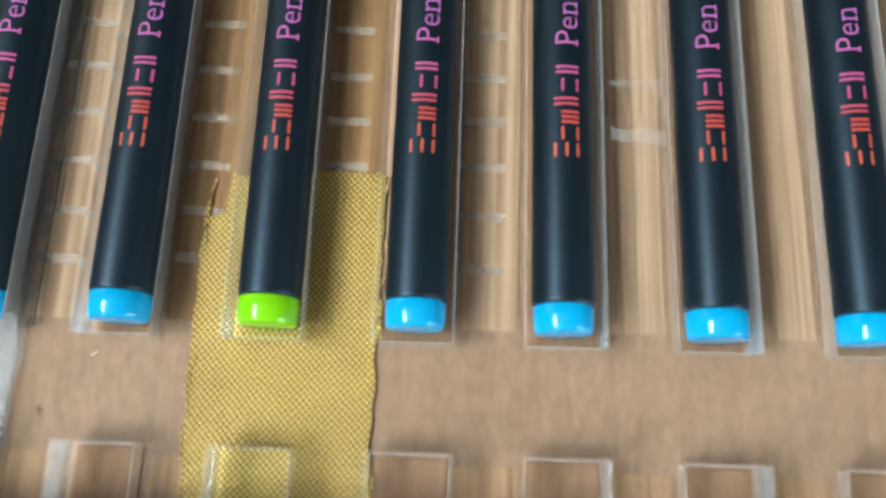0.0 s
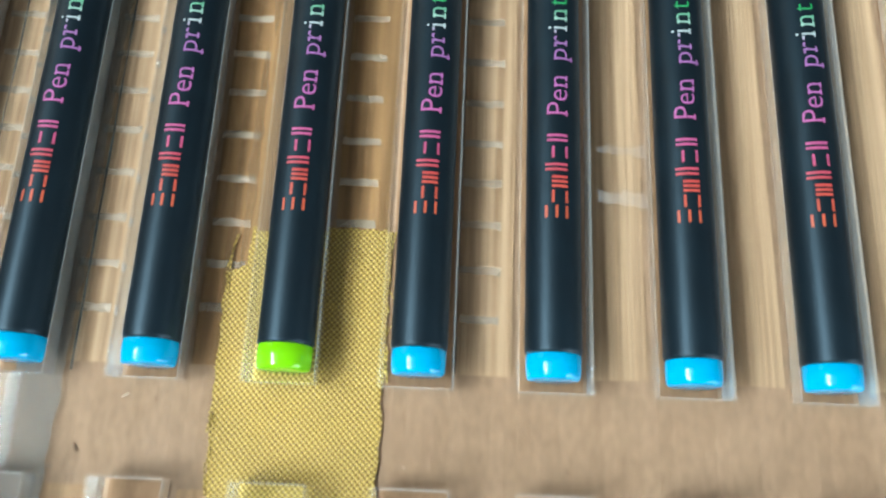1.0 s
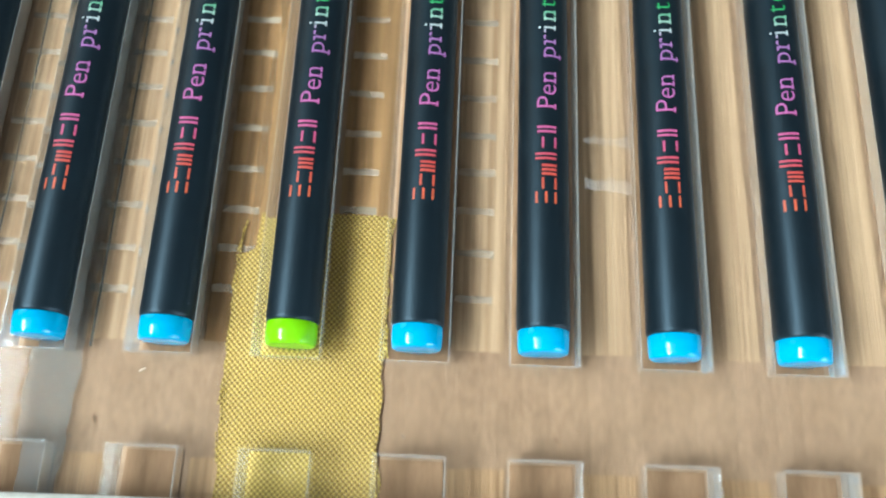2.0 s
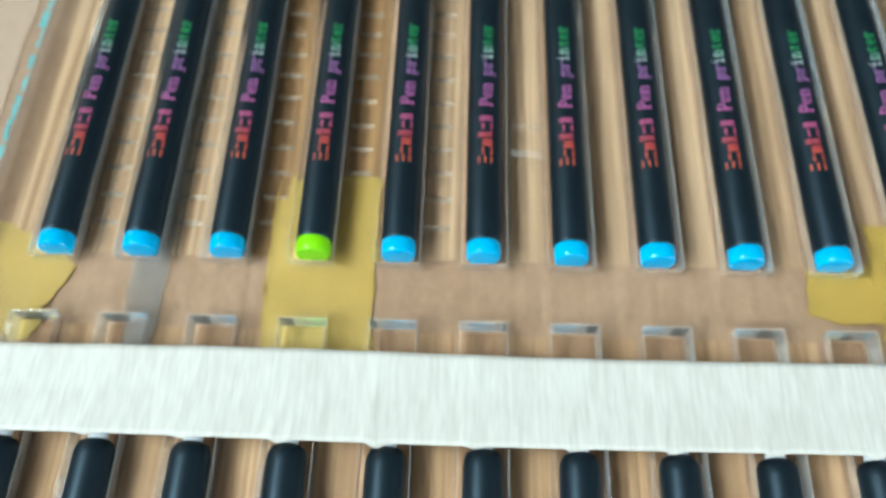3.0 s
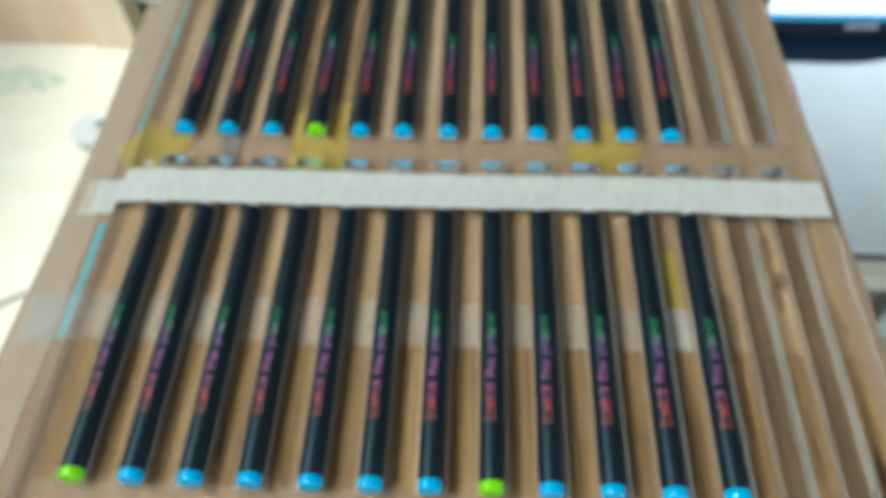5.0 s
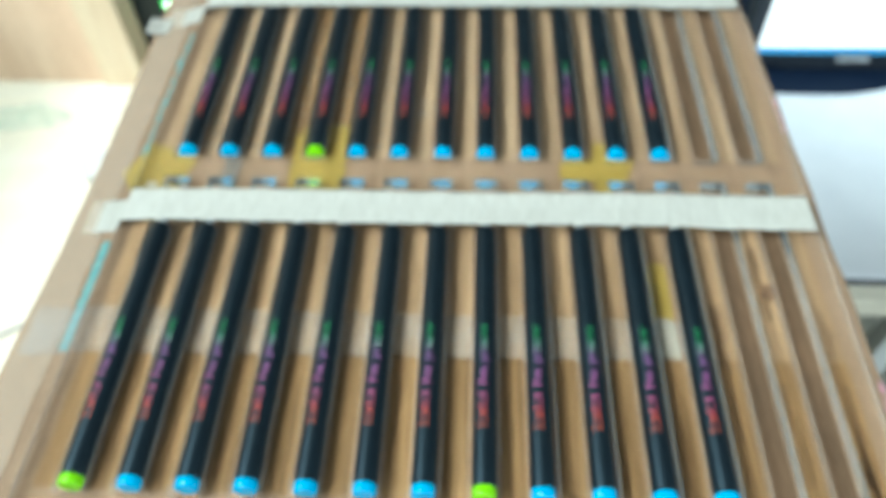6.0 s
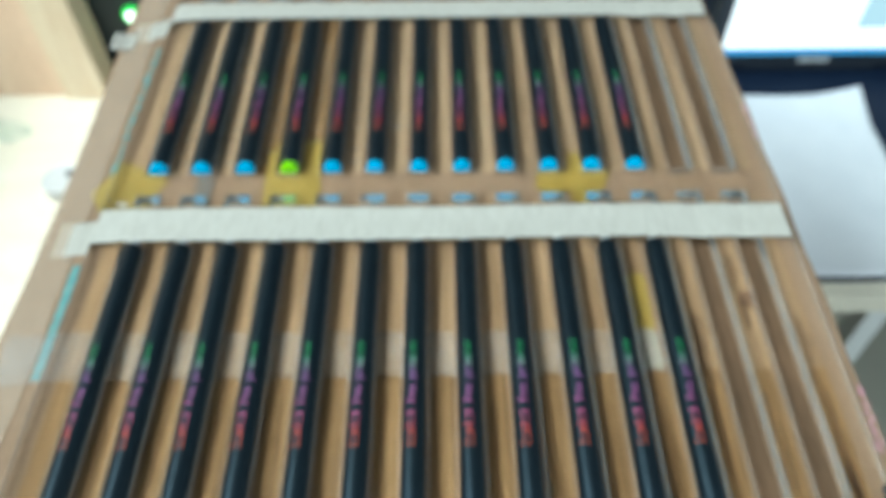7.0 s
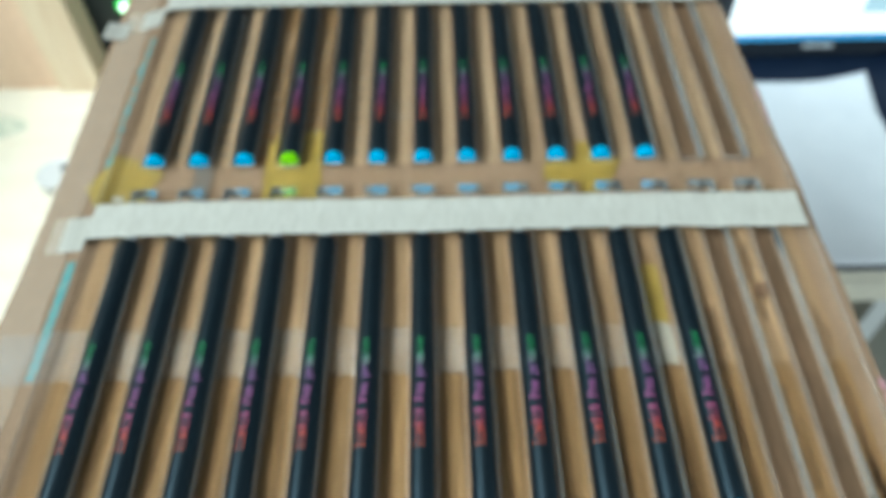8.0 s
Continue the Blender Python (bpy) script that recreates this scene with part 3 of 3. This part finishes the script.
tagged(part("clear_tape", ragged([(-0.026, -0.134), (0.305, -0.132), (0.305, -0.109), (-0.026, -0.106)], CT + 0.0009, 0.00006, 0.0006, 12, 0.006), FILM), "strip of milky clear packing tape across the cardboard", "tape")
tagged(part("clear_tape", ragged([(0.0485, -0.036), (0.0575, -0.036), (0.0585, 0.004), (0.0590, 0.165), (0.0478, 0.165), (0.0475, 0.004)], CT + 0.0009, 0.00006, 0.0004, 13), FILM_GREY), "long greyish strip of clear tape on the cardboard", "tape")
for k_, xe in enumerate((0.0357, 0.0594)):
    tagged(part("tape_line", ragged([(xe, -0.001), (xe + 0.0004, -0.001), (xe + 0.0006, 0.168), (xe + 0.0002, 0.168)], CT + 0.00105, 0.00006, 0.0001, 71 + k_, 0.006), TEAL_DARK), "thin dark teal line of a clear tape's cut edge", "tape")
for k_, yy in enumerate((0.034, 0.0445)):
    tagged(part("glue_patch", ragged([(0.158, yy), (0.1675, yy - 0.001), (0.1672, yy + 0.0022 - k_ * 0.001), (0.158, yy + 0.0024 - k_ * 0.001)], 0.0030, 0.0001, 0.0005, 60 + k_, 0.001), FILM if k_ == 0 else FILM_THIN), "thin milky glue smear on the clear tray", "glue")

tagged(part("clear_tape", ragged([(-0.0295, -0.245), (-0.0095, -0.245), (-0.0090, 0.198), (-0.0290, 0.198)], CT + 0.0006, 0.00006, 0.0005, 14, 0.008), FILM_EDGE), "long milky packing tape along the edge of the cardboard", "tape")

# ---- the clear tray with its slots ----
P, R = 0.025, 0.0053
ROW_B = -0.201
SLOT, S0, S1 = 0.0065, -0.0022, 0.181
AX0, AX1, AY0, AY1, AZ0, AZ1 = 0.0015, 0.374, -0.222, 0.192, CT + 0.0012, 0.0028


def tray():
    xs = sorted([AX0, AX1] + [i * P + s * SLOT for i in range(1, 15) for s in (-1, 1)])
    ys = sorted([AY0, AY1, S0, S1, S0 + ROW_B, S1 + ROW_B])
    full = lambda i, j: 0 <= i < len(xs) - 1 and 0 <= j < len(ys) - 1 and not (i % 2 == 1 and j % 2 == 1)
    bm = bmesh.new()
    top = {(i, j): bm.verts.new((x, y, AZ1)) for i, x in enumerate(xs) for j, y in enumerate(ys)}
    low = {(i, j): bm.verts.new((x, y, AZ0)) for i, x in enumerate(xs) for j, y in enumerate(ys)}
    for i in range(len(xs) - 1):
        for j in range(len(ys) - 1):
            if not full(i, j):
                continue
            c = ((i, j), (i + 1, j), (i + 1, j + 1), (i, j + 1))
            bm.faces.new([top[k] for k in c])
            bm.faces.new([low[k] for k in reversed(c)])
            for a, b, di, dj in ((c[0], c[1], 0, -1), (c[1], c[2], 1, 0), (c[2], c[3], 0, 1), (c[3], c[0], -1, 0)):
                if not full(i + di, j + dj):
                    bm.faces.new((top[a], low[a], low[b], top[b]))
    bmesh.ops.recalc_face_normals(bm, faces=bm.faces)
    rim = [e for e in bm.edges if e.verts[0].co.z > 0 and e.verts[1].co.z > 0 and len(e.link_faces) == 2 and e.calc_face_angle(0) > 1]
    bmesh.ops.bevel(bm, geom=rim, offset=0.00035, segments=2, affect="EDGES", profile=0.5)
    return bm


tray_thing = thing("pen_tray", (0, 0, CT), "thick clear acrylic tray with rows of cut slots on the cardboard", "tray")
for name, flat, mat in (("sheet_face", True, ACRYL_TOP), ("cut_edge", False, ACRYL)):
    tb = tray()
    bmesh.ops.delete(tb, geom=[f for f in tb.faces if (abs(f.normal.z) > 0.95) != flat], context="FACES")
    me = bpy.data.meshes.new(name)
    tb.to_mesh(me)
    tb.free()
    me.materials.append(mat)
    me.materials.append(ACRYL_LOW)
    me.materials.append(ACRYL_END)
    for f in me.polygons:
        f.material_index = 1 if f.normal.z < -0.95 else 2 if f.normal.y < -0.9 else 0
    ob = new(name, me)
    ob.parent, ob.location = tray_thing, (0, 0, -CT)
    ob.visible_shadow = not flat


# ---- pens ----
def wrap(bm, radius):
    """Lays flat artwork (x across, y along) round the pen's upper side."""
    for k in range(-9, 10):
        bmesh.ops.bisect_plane(bm, geom=bm.verts[:] + bm.edges[:] + bm.faces[:], plane_co=(k * 0.0004, 0, 0), plane_no=(1, 0, 0))
    for v in bm.verts:
        a = v.co.x / radius
        v.co.x, v.co.z = radius * math.sin(a), radius * math.cos(a) + v.co.z * 0
    return bm


def flat_bar(bm, x0, x1, y0, y1):
    bm.faces.new([bm.verts.new(c) for c in ((x0, y0, 0), (x1, y0, 0), (x1, y1, 0), (x0, y1, 0))])


CHAR, BASE, CAPH, XH = 0.00302, 0.0022, 0.0044, 0.0031


def letters():
    """The readable words along the pen, one character a step, letter tops towards -x."""
    bm = bmesh.new()
    xh = XH
    for i, ch in enumerate("Pen printer", 7):
        if ch == " ":
            continue
        cu = bpy.data.curves.new("glyph", "FONT")
        cu.body, cu.size, cu.align_x, cu.resolution_u = ch, 0.0061, "CENTER", 3
        cu.offset = -0.00006
        ob = bpy.data.objects.new("glyph", cu)
        scene.collection.objects.link(ob)
        dg = bpy.context.evaluated_depsgraph_get()
        me = bpy.data.meshes.new_from_object(ob.evaluated_get(dg))
        if ch == "e":
            xh = max(v.co.y for v in me.vertices) - 0.0001
        wide = max(v.co.x for v in me.vertices) - min(v.co.x for v in me.vertices)
        fit_w = min(1.0, 0.0026 / wide)
        cy = 0.0294 + (i + 0.5) * CHAR
        for v in me.vertices:
            v.co = (BASE - v.co.y, cy + v.co.x * fit_w, 0)
        bm.from_mesh(me)
        bpy.data.objects.remove(ob)
        bpy.data.meshes.remove(me)
        foot = {"P": (-0.8,), "e": (), "n": (-0.75, 0.75), "p": (), "r": (-0.4,), "i": (0.0,), "t": ()}[ch]
        for f in foot:
            flat_bar(bm, BASE - 0.0004, BASE + 0.00002, cy + f * 0.001 - 0.0006, cy + f * 0.001 + 0.0006)
        if ch in "nrip":
            flat_bar(bm, BASE - xh, BASE - xh + 0.0004, cy - 0.0013, cy - 0.0004)
        if ch == "p":
            flat_bar(bm, BASE + 0.0008, BASE + 0.0012, cy - 0.0014, cy - 0.0002)
    bmesh.ops.remove_doubles(bm, verts=bm.verts, dist=1e-7)
    return wrap(bm, R + 0.00006)


def mark(i, h, kind):
    """One block of the maker's mark: plain bars in rows, a close group or a pair."""
    bm = bmesh.new()
    y0, y1, w = 0.0294 + i * CHAR + 0.0003, 0.0294 + (i + 1) * CHAR - 0.0003, 0.00048
    if kind == "rows":
        n = 3 if h > 0.004 else 2
        for k in range(n):
            xa = BASE - h + k * (h - w) / (n - 1)
            flat_bar(bm, xa, xa + w, y0, y1)
    elif kind == "bars":
        for k in range(3):
            flat_bar(bm, BASE - h, BASE, y0 + k * 0.00092, y0 + k * 0.00092 + 0.00056)
    else:
        for ya in (y0 + 0.0004, y0 + 0.0014):
            flat_bar(bm, BASE - h, BASE, ya, ya + 0.00052)
    return wrap(bm, R + 0.00006)


def pen(cap_mat, cap_label, label):
    p = thing("pen", (0, 0, 0), label, "pen", "pens in the tray")
    barrel = lathe([(0.0, 0.0046), (0.0050, 0.0046), (0.00522, 0.0049), (R, 0.0056), (R, 0.090), (R, 0.130), (0.0052, 0.1422), (0.0050, 0.1443), (0.0043, 0.1458), (0.0030, 0.1466), (0.0, 0.1467)], 48)
    part("barrel", barrel, BLACK, p, smooth=True)
    cap = lathe([(0.0, 0.0), (0.0041, 0.0), (0.0046, 0.0001), (0.00485, 0.0004), (0.00498, 0.0011), (0.00508, 0.0025), (0.0051, 0.0045), (0.0049, 0.0047), (0.0, 0.0047)], 48)
    part("end_cap", cap, cap_mat, p, cap_label, smooth=True)
    tip = lathe([(0.0, 0.1465), (0.0026, 0.1465), (0.0024, 0.1485), (0.0016, 0.1510), (0.0012, 0.153), (0.0004, 0.156), (0.0, 0.156)], 24)
    part("tip", tip, SILVER, p, "pale silver writing tip", smooth=True)
    part("lettering", letters(), INK, p, "printed words in pink, purple, white and green")
    for i, (h, kind) in enumerate(((CAPH, "rows"), (XH, "rows"), (XH, "bars"), (CAPH, "pair"), (XH, "rows"), (CAPH * 0.92, "pair"))):
        part("maker_mark", mark(i, h, kind), INK, p, "printed orange to pink block of a maker's mark")
    return p


blue_pen = pen(BLUE, "glossy bright blue end cap", "black soft-touch pen with bright blue end cap in the tray")
green_pen = pen(GREEN, "glossy lime green end cap", "black soft-touch pen with lime green end cap in the tray")
rng = random.Random(4)
used = set()
ROLL = {7: -8, 8: -11, 9: -15, 10: -14, 11: -14, 12: -15}
for row, y0, greens, turn in (("A", 0.0, (4,), 0), ("B", ROW_B, (1, 8), -15)):
    for i in range(1, 13):
        src = green_pen if i in greens else blue_pen
        m = pose(i * P + rng.uniform(-0.0003, 0.0003) + (0.0006 if (row, i) == ("A", 4) else 0), y0 + rng.uniform(-0.0001, 0.0001), CT + R + 0.0006, 0, (turn if row == "B" else ROLL.get(i, 0)) + rng.uniform(-1.5, 1.5), rng.uniform(-0.08, 0.08))
        if src in used:
            copy_thing(src, m)
        else:
            used.add(src)
            src.matrix_basis = m

# ---- masking tapes across the pen tips ----


def masking(name, ya, yb, y_pen, x0, x1, drop_y, seed, label):
    """A crepe tape pressed over tray and pens; y_pen: where the pens' shoulders end beneath it."""
    rnd = random.Random(seed)
    phase = [rnd.uniform(0, 6.28) for _ in range(8)]
    lean = [rnd.uniform(-0.0015, 0.0015) for _ in range(15)]

    def fn(u, v):
        x = x0 + (x1 - x0) * u
        low, high = ya + 0.0004 * math.sin(25 * x + phase[0]), yb + 0.0004 * math.sin(31 * x + phase[1])
        skew = drop_y * max(0.0, min(1.0, (0.006 - x) / 0.02))
        y = low + (high - low) * v + skew
        t = max(0.0, min(1.0, (y_pen + 0.011 - y) / 0.012))
        z, near, fold, lip = AZ1 + 0.0004, 0.0, 0.0, 0.0
        for i in range(1, 13):
            d = x - i * P - lean[i] * (y - ya) / 0.02
            near = max(near, math.exp(-(d / (0.006 + 0.0075 * t)) ** 2))
            crease = d + 0.0045 - (0.25 + 60 * lean[i]) * (y - ya)
            fold += (0.0005 + 0.2 * abs(lean[i])) * math.exp(-(crease / 0.0011) ** 2) * max(0.0, 1 - (y - ya) / 0.022)
            lip = max(lip, math.exp(-((d + 0.0020) / 0.0022) ** 2))
        inside = max(0.0, min(1.0, (12.6 * P - x) / 0.012)) * max(0.0, min(1.0, (x - 0.4 * P) / 0.012))
        z += 0.0009 * t * (0.85 * inside + 0.15 * near) + 0.0004 * near + fold
        if v < 0.12:
            y -= lip * (0.0006 + 0.5 * abs(lean[int(12 * u) + 1])) * (1 - v / 0.12)
        for i in (13, 14):
            z -= 0.0006 * math.exp(-((x - i * P) / 0.005) ** 2)
        z += 0.00006 * math.sin(300 * x + 60 * y + phase[2]) * math.sin(90 * x - 200 * y + phase[3]) + 0.00005 * math.sin(900 * x + phase[4] + 4 * math.sin(300 * y))
        edge = max(0.0, min(1.0, (AX0 - 0.0005 - x) / 0.0035 + 0.3)) if x < AX0 + 0.001 else 0.0
        edge = edge * edge * (3 - 2 * edge)
        z = z * (1 - edge) + (CT + 0.0006 + 0.0002 * math.sin(400 * x)) * edge
        return (x, y, z)

    ob = part(name, sheet(420, 16, fn, 0.00012), PAPER_TAPE, smooth=True)
    return tagged(ob, label, "tape", "masking tapes")


masking("masking_tape", -0.0537, -0.0295, -0.0525, -0.0215, 0.3735, -0.003, 1, "wide white masking tape pressed over the pen tips")
masking("masking_tape", 0.1462, 0.1665, 0.1485, -0.0245, 0.3725, -0.012, 2, "wide white masking tape along the far end of the tray")
tagged(part("tape_end", sheet(8, 6, lambda u, v: (-0.034 + 0.012 * u, 0.118 + 0.018 * v + 0.008 * u, CT + 0.001 + 0.006 * (1 - u) ** 2), 0.00012), PAPER_TAPE, smooth=True), "curled loose end of white tape at the cardboard edge", "tape")
tagged(part("paper_scrap", ragged([(0.006, -0.0235), (0.012, -0.0245), (0.0125, -0.0215), (0.008, -0.0205)], GZ + 0.0007, 0.0003, 0.0005, 21, 0.001), PAPER_TAPE), "small white scrap on the gold tape", "scrap")

# ---- teal clamp at the box's edge ----
cl = thing("clamp", (0.385, -0.198, CT), "teal plastic spring clamp with a black pad on the box edge", "clamp")
part("jaw", box(-0.006, 0.026, -0.012, 0.010, 0.003, 0.011, 0.002), TEAL_PLASTIC, cl)
part("pad", box(-0.013, -0.005, -0.012, 0.010, 0.0001, 0.008, 0.002), DARK, cl, "black rubber pad")
part("arm", box(0.012, 0.024, -0.014, 0.020, -0.02, 0.006, 0.002), TEAL_PLASTIC, cl)
